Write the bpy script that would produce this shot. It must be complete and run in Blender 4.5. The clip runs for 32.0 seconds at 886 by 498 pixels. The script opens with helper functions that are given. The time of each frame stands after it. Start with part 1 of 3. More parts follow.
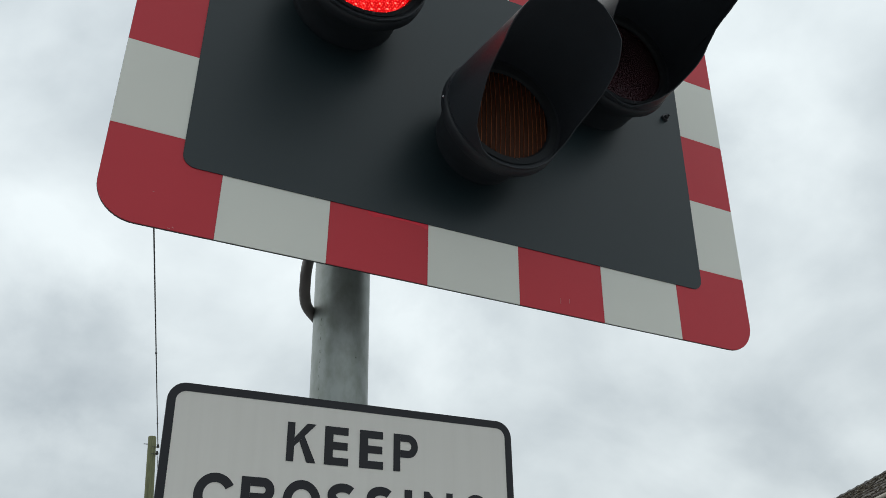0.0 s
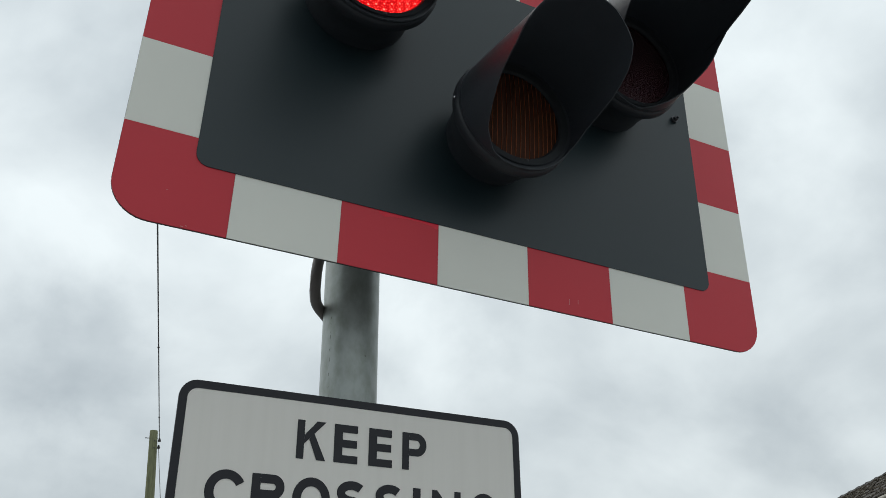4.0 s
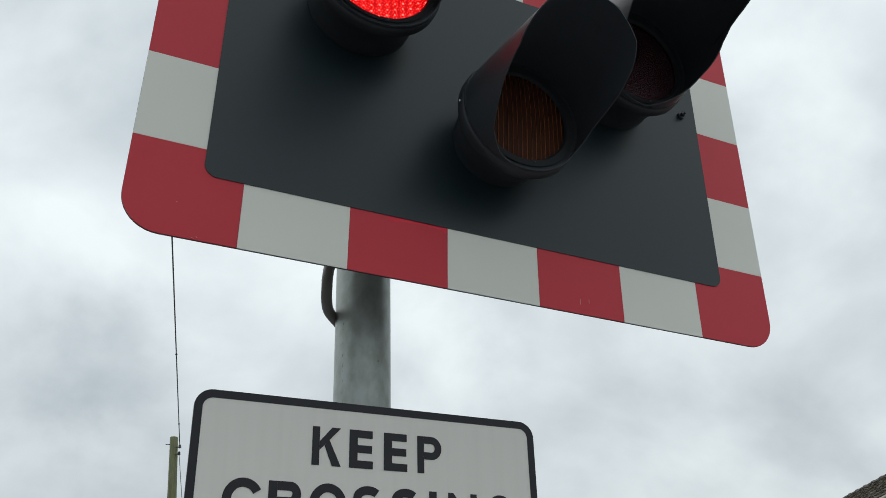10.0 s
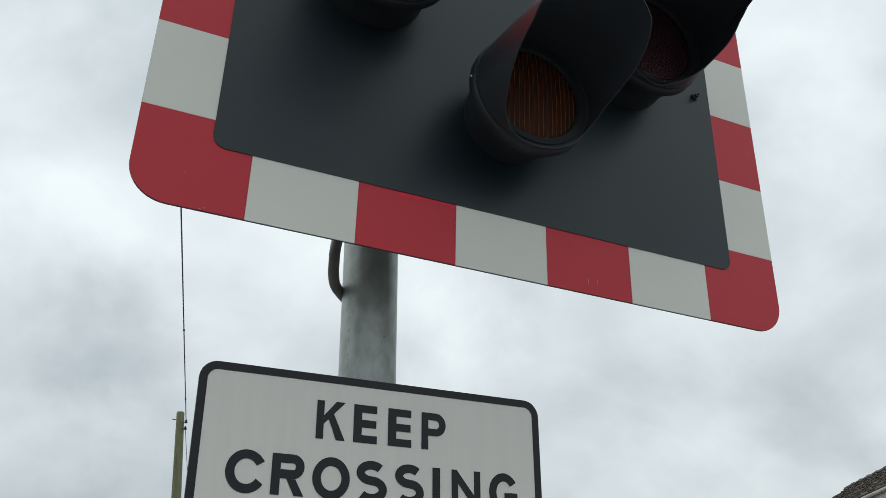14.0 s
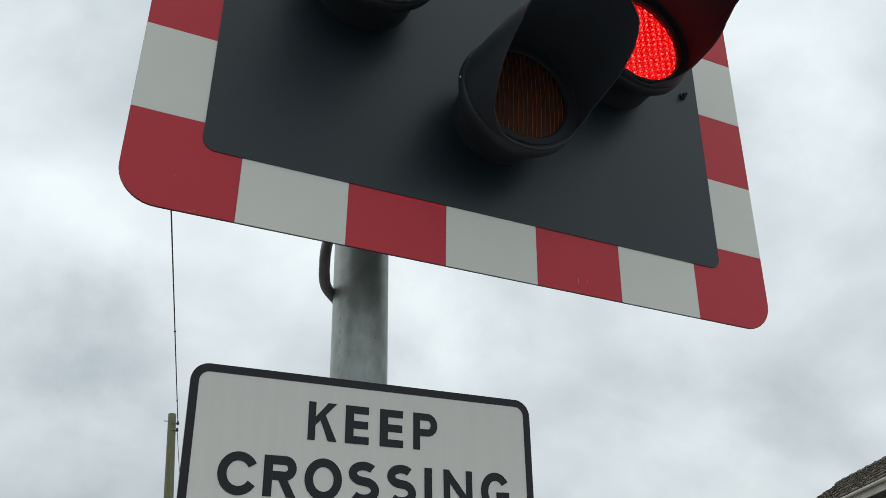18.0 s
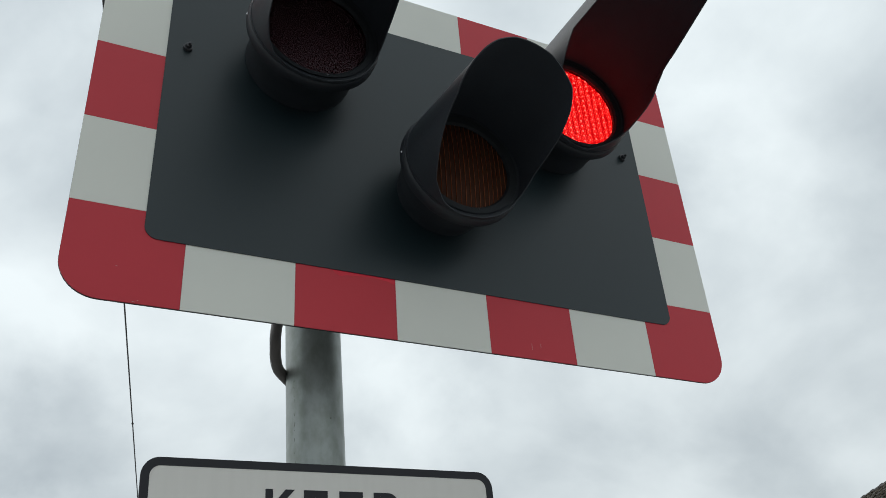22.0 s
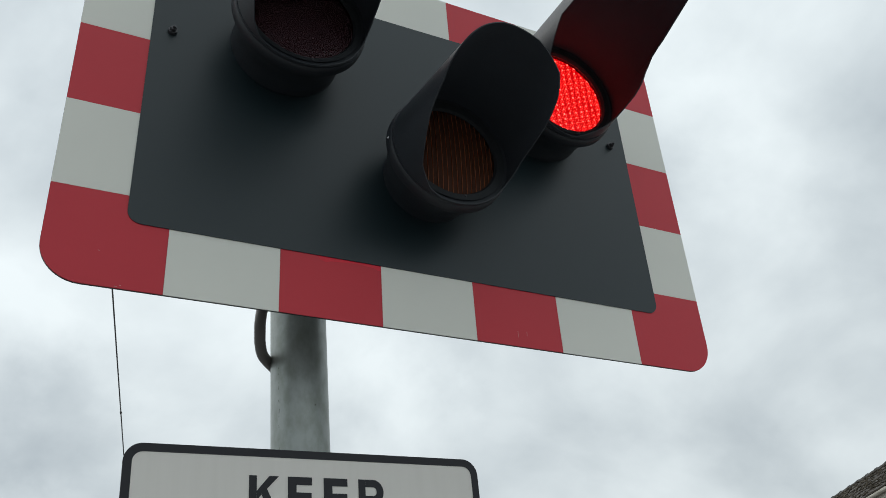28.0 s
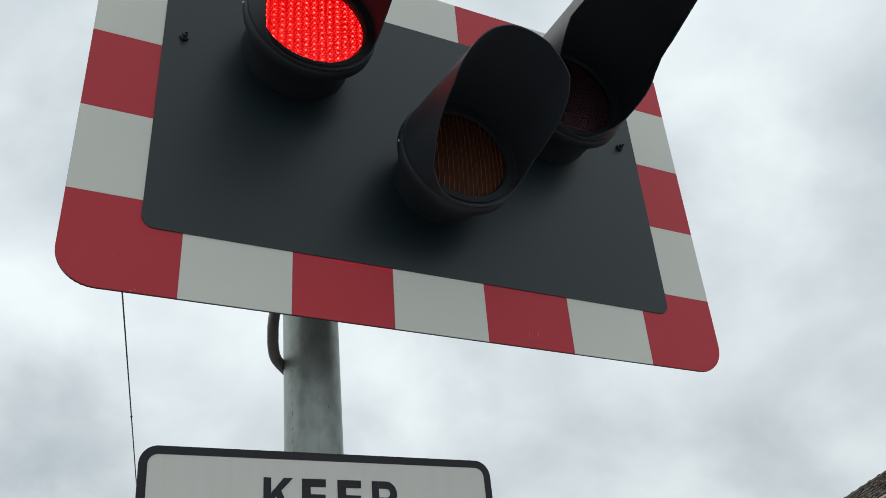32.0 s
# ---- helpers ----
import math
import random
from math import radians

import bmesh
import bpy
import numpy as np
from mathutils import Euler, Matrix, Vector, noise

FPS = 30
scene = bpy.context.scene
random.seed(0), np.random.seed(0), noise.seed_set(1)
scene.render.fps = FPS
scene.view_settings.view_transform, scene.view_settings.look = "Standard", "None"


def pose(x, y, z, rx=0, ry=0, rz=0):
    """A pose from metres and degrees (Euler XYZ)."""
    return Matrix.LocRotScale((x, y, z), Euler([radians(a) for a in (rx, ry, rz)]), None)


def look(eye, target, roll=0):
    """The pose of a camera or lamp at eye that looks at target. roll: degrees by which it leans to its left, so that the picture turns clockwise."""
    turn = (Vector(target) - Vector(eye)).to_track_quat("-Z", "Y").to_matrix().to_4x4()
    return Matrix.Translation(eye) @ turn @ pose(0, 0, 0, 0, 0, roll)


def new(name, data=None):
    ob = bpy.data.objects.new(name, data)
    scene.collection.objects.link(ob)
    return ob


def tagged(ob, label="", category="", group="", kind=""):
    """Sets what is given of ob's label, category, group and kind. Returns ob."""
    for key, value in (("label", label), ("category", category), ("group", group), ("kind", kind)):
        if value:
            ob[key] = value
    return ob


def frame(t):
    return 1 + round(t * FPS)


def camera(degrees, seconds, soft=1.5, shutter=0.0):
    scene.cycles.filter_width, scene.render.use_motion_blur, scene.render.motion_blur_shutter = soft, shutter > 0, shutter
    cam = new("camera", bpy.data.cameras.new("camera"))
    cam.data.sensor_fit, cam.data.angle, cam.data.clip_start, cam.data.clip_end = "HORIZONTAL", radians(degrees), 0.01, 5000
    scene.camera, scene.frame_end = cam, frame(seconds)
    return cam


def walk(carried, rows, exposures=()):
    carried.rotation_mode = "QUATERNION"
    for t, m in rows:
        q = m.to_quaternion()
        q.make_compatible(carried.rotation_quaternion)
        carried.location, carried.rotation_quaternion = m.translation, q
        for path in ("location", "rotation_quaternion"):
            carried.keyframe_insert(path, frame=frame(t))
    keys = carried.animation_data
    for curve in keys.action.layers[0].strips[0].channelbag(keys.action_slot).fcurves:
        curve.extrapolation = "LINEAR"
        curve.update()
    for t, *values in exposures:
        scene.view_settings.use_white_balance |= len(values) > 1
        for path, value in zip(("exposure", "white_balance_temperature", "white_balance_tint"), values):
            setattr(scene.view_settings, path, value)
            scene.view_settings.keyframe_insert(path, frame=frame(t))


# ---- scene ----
cam = camera(53.3, 32.0, soft=0.65)
PATH = [
    (0, (-0.4813, -1.0194, 1.7860), (0.2341, 0.4175, 2.6005), -1.34),
    (0.5, (-0.4850, -1.0201, 1.7893), (0.2286, 0.4168, 2.6054), -1.34),
    (1, (-0.4854, -1.0217, 1.7892), (0.2222, 0.4169, 2.6076), -1.33),
    (1.5, (-0.4874, -1.0235, 1.7892), (0.2181, 0.4144, 2.6106), -1.47),
    (2, (-0.4856, -1.0249, 1.7905), (0.2188, 0.4136, 2.6119), -1.33),
    (2.5, (-0.4875, -1.0279, 1.7904), (0.2238, 0.4068, 2.6125), -1.12),
    (3, (-0.4896, -1.0269, 1.7904), (0.2240, 0.4060, 2.6133), -0.90),
    (3.5, (-0.4928, -1.0263, 1.7874), (0.2164, 0.4119, 2.6051), -0.63),
    (4, (-0.4949, -1.0217, 1.7871), (0.2175, 0.4199, 2.5961), -0.73),
    (4.5, (-0.4946, -1.0215, 1.7865), (0.2154, 0.4291, 2.5813), -0.80),
    (6.5, (-0.4929, -1.0253, 1.7885), (0.2035, 0.4337, 2.5799), -1.14),
    (7, (-0.4911, -1.0289, 1.7881), (0.2033, 0.4309, 2.5799), -1.26),
    (7.5, (-0.4905, -1.0274, 1.7888), (0.2057, 0.4315, 2.5805), -1.42),
    (8, (-0.4895, -1.0273, 1.7885), (0.2057, 0.4339, 2.5770), -1.52),
    (8.5, (-0.4904, -1.0273, 1.7886), (0.2003, 0.4359, 2.5772), -1.51),
    (9, (-0.4915, -1.0285, 1.7885), (0.1944, 0.4341, 2.5825), -1.37),
    (9.5, (-0.4916, -1.0301, 1.7889), (0.1918, 0.4314, 2.5868), -1.38),
    (10, (-0.4919, -1.0305, 1.7903), (0.1952, 0.4236, 2.5989), -1.87),
    (10.5, (-0.4900, -1.0318, 1.7913), (0.1992, 0.4167, 2.6079), -2.42),
    (11, (-0.4854, -1.0281, 1.7905), (0.2037, 0.4226, 2.6034), -2.81),
    (11.5, (-0.4771, -1.0282, 1.7901), (0.2061, 0.4294, 2.5954), -2.36),
    (12, (-0.4739, -1.0280, 1.7869), (0.2084, 0.4314, 2.5898), -1.66),
    (12.5, (-0.4840, -1.0261, 1.7872), (0.1953, 0.4407, 2.5791), -0.55),
    (13, (-0.4844, -1.0246, 1.7859), (0.1876, 0.4494, 2.5705), -0.02),
    (13.5, (-0.4871, -1.0222, 1.7870), (0.1888, 0.4529, 2.5663), -0.20),
    (14, (-0.4876, -1.0214, 1.7868), (0.1903, 0.4547, 2.5623), -0.45),
    (14.5, (-0.4876, -1.0174, 1.7863), (0.1974, 0.4576, 2.5578), -0.52),
    (16.5, (-0.4890, -1.0212, 1.7881), (0.2062, 0.4496, 2.5583), -0.87),
    (17, (-0.4890, -1.0226, 1.7862), (0.2048, 0.4474, 2.5594), -1.08),
    (17.5, (-0.4884, -1.0217, 1.7880), (0.2062, 0.4482, 2.5606), -1.10),
    (18, (-0.4883, -1.0259, 1.7871), (0.2062, 0.4434, 2.5608), -1.14),
    (18.5, (-0.4873, -1.0258, 1.7893), (0.2117, 0.4410, 2.5638), -1.45),
    (19, (-0.4884, -1.0262, 1.7881), (0.2109, 0.4408, 2.5621), -1.53),
    (19.5, (-0.4871, -1.0287, 1.7883), (0.2116, 0.4379, 2.5634), -1.39),
    (20, (-0.4852, -1.0299, 1.7891), (0.2278, 0.4230, 2.5769), -1.97),
    (20.5, (-0.4797, -1.035, 1.79), (0.2463, 0.3831, 2.6278), -4.49),
    (21, (-0.4763, -1.0378, 1.7909), (0.2668, 0.3428, 2.675), -6.3),
    (21.5, (-0.4763, -1.0349, 1.7901), (0.2736, 0.3312, 2.6908), -6.38),
    (22, (-0.4761, -1.0317, 1.7894), (0.2728, 0.3378, 2.6857), -6.23),
    (22.5, (-0.4767, -1.029, 1.7882), (0.2561, 0.3656, 2.659), -5.1),
    (23, (-0.4771, -1.0264, 1.7871), (0.248, 0.3838, 2.639), -4.67),
    (23.5, (-0.4776, -1.025, 1.7874), (0.2479, 0.3901, 2.6308), -4.55),
    (24, (-0.4786, -1.0241, 1.7873), (0.2525, 0.3885, 2.6301), -4.66),
    (24.5, (-0.4794, -1.0228, 1.7875), (0.2558, 0.3862, 2.6325), -4.85),
    (25, (-0.4801, -1.0217, 1.7876), (0.2593, 0.3835, 2.6355), -5.2),
    (25.5, (-0.4783, -1.0229, 1.7872), (0.2675, 0.3706, 2.6486), -5.92),
    (27.5, (-0.4701, -1.0265, 1.7867), (0.281, 0.3558, 2.6614), -5.84),
    (28, (-0.4676, -1.0271, 1.7869), (0.302, 0.3431, 2.6646), -6.26),
    (28.5, (-0.4681, -1.0253, 1.7861), (0.3121, 0.3365, 2.6674), -6.71),
    (29, (-0.4684, -1.0234, 1.7852), (0.3095, 0.3366, 2.6714), -6.81),
    (29.5, (-0.4712, -1.0236, 1.7862), (0.3027, 0.3375, 2.6742), -6.66),
    (30, (-0.4734, -1.0234, 1.7876), (0.297, 0.34, 2.6751), -6.53),
    (30.5, (-0.4746, -1.0235, 1.7882), (0.2891, 0.3436, 2.6755), -6.33),
    (31, (-0.4755, -1.0234, 1.789), (0.2864, 0.3443, 2.6773), -6.3),
    (31.5, (-0.4747, -1.0259, 1.7868), (0.2845, 0.3428, 2.6758), -6.37),
    (32, (-0.4739, -1.0287, 1.7845), (0.2802, 0.3464, 2.668), -6.38),
]
walk(cam, [(t, look(eye, target, roll)) for t, eye, target, roll in PATH])

# ---- light ----
world = bpy.data.worlds.new("overcast")
scene.world = world
world.use_nodes = True
wn, wl = world.node_tree.nodes, world.node_tree.links
wn.clear()


def wnode(kind, **values):
    n = wn.new(kind)
    for k, v in values.items():
        n.inputs[k].default_value = v
    return n


w_coord = wn.new("ShaderNodeTexCoord")
w_sep = wn.new("ShaderNodeSeparateXYZ")
w_lift = wn.new("ShaderNodeMath"); w_lift.operation = "ADD"; w_lift.inputs[1].default_value = 0.9
w_flat = wn.new("ShaderNodeVectorMath"); w_flat.operation = "DIVIDE"
w_comb = wn.new("ShaderNodeCombineXYZ")
w_map = wn.new("ShaderNodeMapping"); w_map.inputs["Location"].default_value = (8.3, 4.1, 0.4)
w_big = wnode("ShaderNodeTexNoise", Scale=5.0, Detail=6.0, Roughness=0.48, Distortion=0.2)
w_low = wnode("ShaderNodeTexNoise", Scale=1.8, Detail=2.0, Roughness=0.5)
w_sum = wn.new("ShaderNodeMath"); w_sum.operation = "MULTIPLY_ADD"; w_sum.inputs[1].default_value = 0.55
w_ramp = wn.new("ShaderNodeValToRGB")
w_ramp.color_ramp.elements[0].position, w_ramp.color_ramp.elements[0].color = 0.50, (0.455, 0.522, 0.566, 1)
w_ramp.color_ramp.elements[1].position, w_ramp.color_ramp.elements[1].color = 1.0, (1.008, 1.093, 1.112, 1)
w_sky = wn.new("ShaderNodeTexSky")
w_sky.sky_type, w_sky.sun_disc, w_sky.sun_elevation, w_sky.sun_rotation = "NISHITA", False, radians(50), radians(-40)
w_dim = wn.new("ShaderNodeVectorMath"); w_dim.operation = "SCALE"; w_dim.inputs["Scale"].default_value = 0.1
w_mix = wn.new("ShaderNodeMix"); w_mix.data_type = "RGBA"; w_mix.inputs["Factor"].default_value = 0.94
w_high = wn.new("ShaderNodeMath"); w_high.operation = "MULTIPLY_ADD"; w_high.inputs[1].default_value = 0.40; w_high.inputs[2].default_value = 0.730
w_top = wn.new("ShaderNodeVectorMath"); w_top.operation = "SCALE"
w_back = wnode("ShaderNodeBackground", Strength=1.0)
w_out = wn.new("ShaderNodeOutputWorld")
wl.new(w_coord.outputs["Generated"], w_sep.inputs[0])
wl.new(w_sep.outputs["Z"], w_lift.inputs[0])
for k in ("X", "Y", "Z"):
    wl.new(w_lift.outputs[0], w_comb.inputs[k])
wl.new(w_coord.outputs["Generated"], w_flat.inputs[0])
wl.new(w_comb.outputs[0], w_flat.inputs[1])
wl.new(w_flat.outputs[0], w_map.inputs["Vector"])
for n in (w_big, w_low):
    wl.new(w_map.outputs[0], n.inputs["Vector"])
wl.new(w_low.outputs[0], w_sum.inputs[0])
wl.new(w_big.outputs[0], w_sum.inputs[2])
# the larger cloud masses: bearing, height, breadth in degrees, and how much lighter or darker
CLOUDS = [(3.0, 18.8, 3.4, -0.12), (0.5, 26.5, 4.5, 0.09), (-3.0, 39.5, 5.5, 0.11), (13.0, 20.0, 4.5, 0.06), (24.8, 19.8, 3.4, 0.13),
          (30.0, 23.5, 3.4, -0.04), (36.0, 14.5, 4.5, -0.03), (58.0, 26.0, 4.5, -0.04), (1.0, 11.5, 3.2, 0.09), (42.0, 11.0, 4.0, -0.04),
          (52.0, 12.5, 3.0, 0.08), (51.0, 22.0, 4.5, 0.05), (49.5, 28.0, 4.0, 0.06), (47.0, 36.0, 5.0, -0.09)]
w_ragged = wnode("ShaderNodeTexNoise", Scale=14.0, Detail=5.0, Roughness=0.6)
w_push = wn.new("ShaderNodeVectorMath"); w_push.operation = "MULTIPLY_ADD"
w_push.inputs[1].default_value = (0.13, 0.13, 0.13)
wl.new(w_coord.outputs["Generated"], w_ragged.inputs["Vector"])
wl.new(w_ragged.outputs["Color"], w_push.inputs[0])
wl.new(w_coord.outputs["Generated"], w_push.inputs[2])
cloudiness = w_sum.outputs[0]
for az, el, wide, amount in CLOUDS:
    a, e = radians(az), radians(el)
    w_far = wn.new("ShaderNodeVectorMath"); w_far.operation = "DISTANCE"
    w_far.inputs[1].default_value = (math.sin(a) * math.cos(e) + 0.065, math.cos(a) * math.cos(e) + 0.065, math.sin(e) + 0.065)
    wl.new(w_push.outputs[0], w_far.inputs[0])
    w_soft = wn.new("ShaderNodeMapRange"); w_soft.interpolation_type = "SMOOTHSTEP"
    w_soft.inputs["From Max"].default_value, w_soft.inputs["To Min"].default_value, w_soft.inputs["To Max"].default_value = radians(2.0 * wide), amount, 0.0
    wl.new(w_far.outputs["Value"], w_soft.inputs[0])
    w_add = wn.new("ShaderNodeMath"); w_add.operation = "ADD"
    wl.new(cloudiness, w_add.inputs[0]); wl.new(w_soft.outputs[0], w_add.inputs[1])
    cloudiness = w_add.outputs[0]
wl.new(cloudiness, w_ramp.inputs[0])
wl.new(w_sky.outputs[0], w_dim.inputs[0])
wl.new(w_dim.outputs[0], w_mix.inputs["A"])
wl.new(w_sep.outputs["Z"], w_high.inputs[0])
wl.new(w_ramp.outputs[0], w_top.inputs[0])
wl.new(w_high.outputs[0], w_top.inputs["Scale"])
wl.new(w_top.outputs[0], w_mix.inputs["B"])
wl.new(w_mix.outputs["Result"], w_back.inputs["Color"])
wl.new(w_back.outputs[0], w_out.inputs[0])

sun = new("sun", bpy.data.lights.new("sun", "SUN"))
sun.data.energy, sun.data.angle, sun.data.color = 0.6, radians(40), (1.0, 0.97, 0.93)
sun.matrix_world = look((-8, 10, 14), (0, 0, 0))


# ---- materials ----
def surf(name, base, rough=0.5, metal=0.0, other=None, amount=0.5, scale=8.0, fine=120.0, bump=0.05, stretch=(1, 1, 1),
         spec=0.5, coat=0.0, rand=0.0):
    """A surface in two scales of variation: stains from base to other, and fine grain in gloss and relief."""
    m = bpy.data.materials.new(name)
    m.use_nodes = True
    nt, ln = m.node_tree.nodes, m.node_tree.links
    b = nt["Principled BSDF"]
    b.inputs["Metallic"].default_value, b.inputs["Specular IOR Level"].default_value = metal, spec
    b.inputs["Coat Weight"].default_value, b.inputs["Coat Roughness"].default_value = coat, 0.15
    co = nt.new("ShaderNodeTexCoord")
    mp = nt.new("ShaderNodeMapping"); mp.inputs["Scale"].default_value = stretch
    ln.new(co.outputs["Object"], mp.inputs[0])
    n1 = nt.new("ShaderNodeTexNoise"); n1.inputs["Scale"].default_value, n1.inputs["Detail"].default_value = scale, 6
    n2 = nt.new("ShaderNodeTexNoise"); n2.inputs["Scale"].default_value, n2.inputs["Detail"].default_value = fine, 4
    for n in (n1, n2):
        ln.new(mp.outputs[0], n.inputs["Vector"])
    r = nt.new("ShaderNodeMapRange")
    r.inputs["From Min"].default_value, r.inputs["From Max"].default_value, r.inputs["To Max"].default_value = 0.38, 0.68, amount
    ln.new(n1.outputs[0], r.inputs[0])
    mx = nt.new("ShaderNodeMix"); mx.data_type = "RGBA"
    mx.inputs["A"].default_value = (*base, 1)
    mx.inputs["B"].default_value = (*(other or [c * 0.7 for c in base]), 1)
    ln.new(r.outputs[0], mx.inputs["Factor"])
    col = mx.outputs["Result"]
    if rand:
        oi = nt.new("ShaderNodeObjectInfo")
        hv = nt.new("ShaderNodeHueSaturation")
        rr = nt.new("ShaderNodeMapRange"); rr.inputs["To Min"].default_value, rr.inputs["To Max"].default_value = 1 - rand, 1 + rand
        ln.new(oi.outputs["Random"], rr.inputs[0]); ln.new(rr.outputs[0], hv.inputs["Value"]); ln.new(col, hv.inputs["Color"])
        col = hv.outputs[0]
    ln.new(col, b.inputs["Base Color"])
    rg = nt.new("ShaderNodeMapRange")
    rg.inputs["To Min"].default_value, rg.inputs["To Max"].default_value = max(0.03, rough - 0.1), min(1, rough + 0.1)
    ln.new(n2.outputs[0], rg.inputs[0]); ln.new(rg.outputs[0], b.inputs["Roughness"])
    if bump:
        bp = nt.new("ShaderNodeBump"); bp.inputs["Strength"].default_value, bp.inputs["Distance"].default_value = bump, 0.002
        ln.new(n2.outputs[0], bp.inputs["Height"]); ln.new(bp.outputs[0], b.inputs["Normal"])
    return m


def glow(name, color, strength, base):
    m = bpy.data.materials.new(name)
    m.use_nodes = True
    b = m.node_tree.nodes["Principled BSDF"]
    b.inputs["Base Color"].default_value = (*base, 1)
    b.inputs["Emission Color"].default_value, b.inputs["Emission Strength"].default_value = (*color, 1), strength
    return m


def tinted_lens(name, through_color, body, clear, rough, spec=0.5):
    """Moulded coloured plastic: lets tinted light through, scatters a little, and shines."""
    m = bpy.data.materials.new(name)
    m.use_nodes = True
    nt, ln = m.node_tree.nodes, m.node_tree.links
    b = nt["Principled BSDF"]
    b.inputs["Base Color"].default_value, b.inputs["Roughness"].default_value = (*body, 1), rough
    b.inputs["Specular IOR Level"].default_value = spec
    tr = nt.new("ShaderNodeBsdfTransparent"); tr.inputs[0].default_value = (*through_color, 1)
    mx = nt.new("ShaderNodeMixShader"); mx.inputs[0].default_value = 1 - clear
    ln.new(tr.outputs[0], mx.inputs[1]); ln.new(b.outputs[0], mx.inputs[2])
    ln.new(mx.outputs[0], nt["Material Output"].inputs[0])
    return m


M_RED = surf("red_sheeting", (0.59, 0.041, 0.057), 0.45, other=(0.53, 0.034, 0.050), scale=5, fine=300, bump=0.02, spec=0.3)
M_WHITE = surf("white_sheeting", (0.80, 0.795, 0.72), 0.45, other=(0.745, 0.75, 0.685), scale=6, fine=300, bump=0.02, spec=0.35)
M_BLACK = surf("black_board_paint", (0.0110, 0.0215, 0.0255), 0.37, other=(0.009, 0.0175, 0.021), scale=4, fine=420, bump=0.02, spec=0.47)
M_EDGE = surf("dark_aluminium_edge", (0.05, 0.05, 0.055), 0.5, 0.3, bump=0.02)
M_ALU = surf("grey_aluminium", (0.42, 0.43, 0.44), 0.45, 0.8, scale=10, bump=0.03)
M_GREY = surf("bounce_grey", (0.17, 0.175, 0.175), 0.6, other=(0.13, 0.135, 0.13), scale=5, bump=0.04)
M_BODY = surf("black_polycarbonate", (0.015, 0.019, 0.024), 0.55, other=(0.022, 0.025, 0.029), scale=14, fine=500, bump=0.05)
M_HOOD = surf("satin_black_visor", (0.021, 0.026, 0.032), 0.48, other=(0.029, 0.033, 0.040), scale=9, fine=350, bump=0.03)
M_MATT = surf("matt_black_lining", (0.036, 0.042, 0.051), 0.8, scale=10, fine=300, bump=0.05, spec=0.25)
M_RUBBER = surf("rubber_gasket", (0.012, 0.015, 0.018), 0.7, bump=0.05)
M_BOLT = surf("dull_steel_bolt", (0.065, 0.065, 0.07), 0.42, 0.4, scale=60, bump=0.03)
M_STEEL = surf("bright_rivet", (0.6, 0.6, 0.62), 0.25, 0.9, scale=80, bump=0.02)
M_GALV = surf("galvanised_steel", (0.335, 0.36, 0.345), 0.38, 0.46, other=(0.215, 0.240, 0.205), amount=0.7, scale=64, fine=420, bump=0.09,
              stretch=(1, 1, 0.6))
M_SEAM = surf("seam_dirt", (0.17, 0.18, 0.155), 0.8, bump=0.1)
M_SIGN = surf("sign_face", (0.81, 0.778, 0.722), 0.38, other=(0.765, 0.733, 0.675), scale=8, fine=260, bump=0.02, stretch=(10, 10, 0.45), spec=0.45)
M_INK = surf("sign_black", (0.010, 0.0098, 0.0145), 0.42, scale=12, fine=300, bump=0.02, spec=0.4)
M_CABLE = surf("black_conduit", (0.045, 0.043, 0.042), 0.5, scale=30, fine=300, bump=0.06)
M_CONDUIT = surf("grey_conduit", (0.125, 0.112, 0.104), 0.5, other=(0.085, 0.074, 0.066), scale=30, fine=300, bump=0.06)
M_WOOD = surf("weathered_pole", (0.20, 0.21, 0.11), 0.85, other=(0.12, 0.125, 0.07), amount=0.8, scale=9, fine=60, bump=0.4, stretch=(4, 4, 0.5))
M_CERAMIC = surf("dark_insulator", (0.03, 0.027, 0.027), 0.3, scale=20, bump=0.02)
M_TILE = surf("mossy_roof_tile", (0.052, 0.042, 0.035), 0.9, other=(0.100, 0.084, 0.066), amount=0.9, scale=11, fine=70, bump=0.5, rand=0.12)
M_RIDGE = surf("grey_ridge_tile", (0.105, 0.100, 0.100), 0.9, other=(0.060, 0.054, 0.046), amount=0.8, scale=12, fine=60, bump=0.6, rand=0.2)
M_MOSS = surf("dry_moss", (0.042, 0.035, 0.026), 1.0, other=(0.095, 0.078, 0.055), amount=0.8, scale=9, fine=90, bump=0.9, spec=0.1)
M_LICHEN = surf("pale_lichen", (0.30, 0.30, 0.25), 0.95, other=(0.20, 0.20, 0.15), scale=20, fine=90, bump=0.5, spec=0.1)
M_FASCIA = surf("painted_fascia", (0.46, 0.43, 0.36), 0.6, other=(0.27, 0.255, 0.20), scale=5, fine=60, bump=0.1)
M_SOFFIT = surf("dark_soffit", (0.06, 0.055, 0.05), 0.8, scale=3, bump=0.1)
M_RENDER = surf("rough_render", (0.42, 0.40, 0.36), 0.9, other=(0.32, 0.30, 0.26), scale=2, fine=50, bump=0.4)
# asphalt out of view, its colour raised to throw light up into dark undersides
M_ROAD = surf("bounce_asphalt", (0.185, 0.184, 0.182), 0.9, other=(0.215, 0.212, 0.206), scale=0.7, fine=90, bump=0.5)
M_LED = glow("led_red", (1.0, 0.002, 0.012), 1.0, (0.10, 0.004, 0.006))
M_DOT = glow("led_core", (1.0, 0.12, 0.085), 15.0, (0.80, 0.72, 0.70))
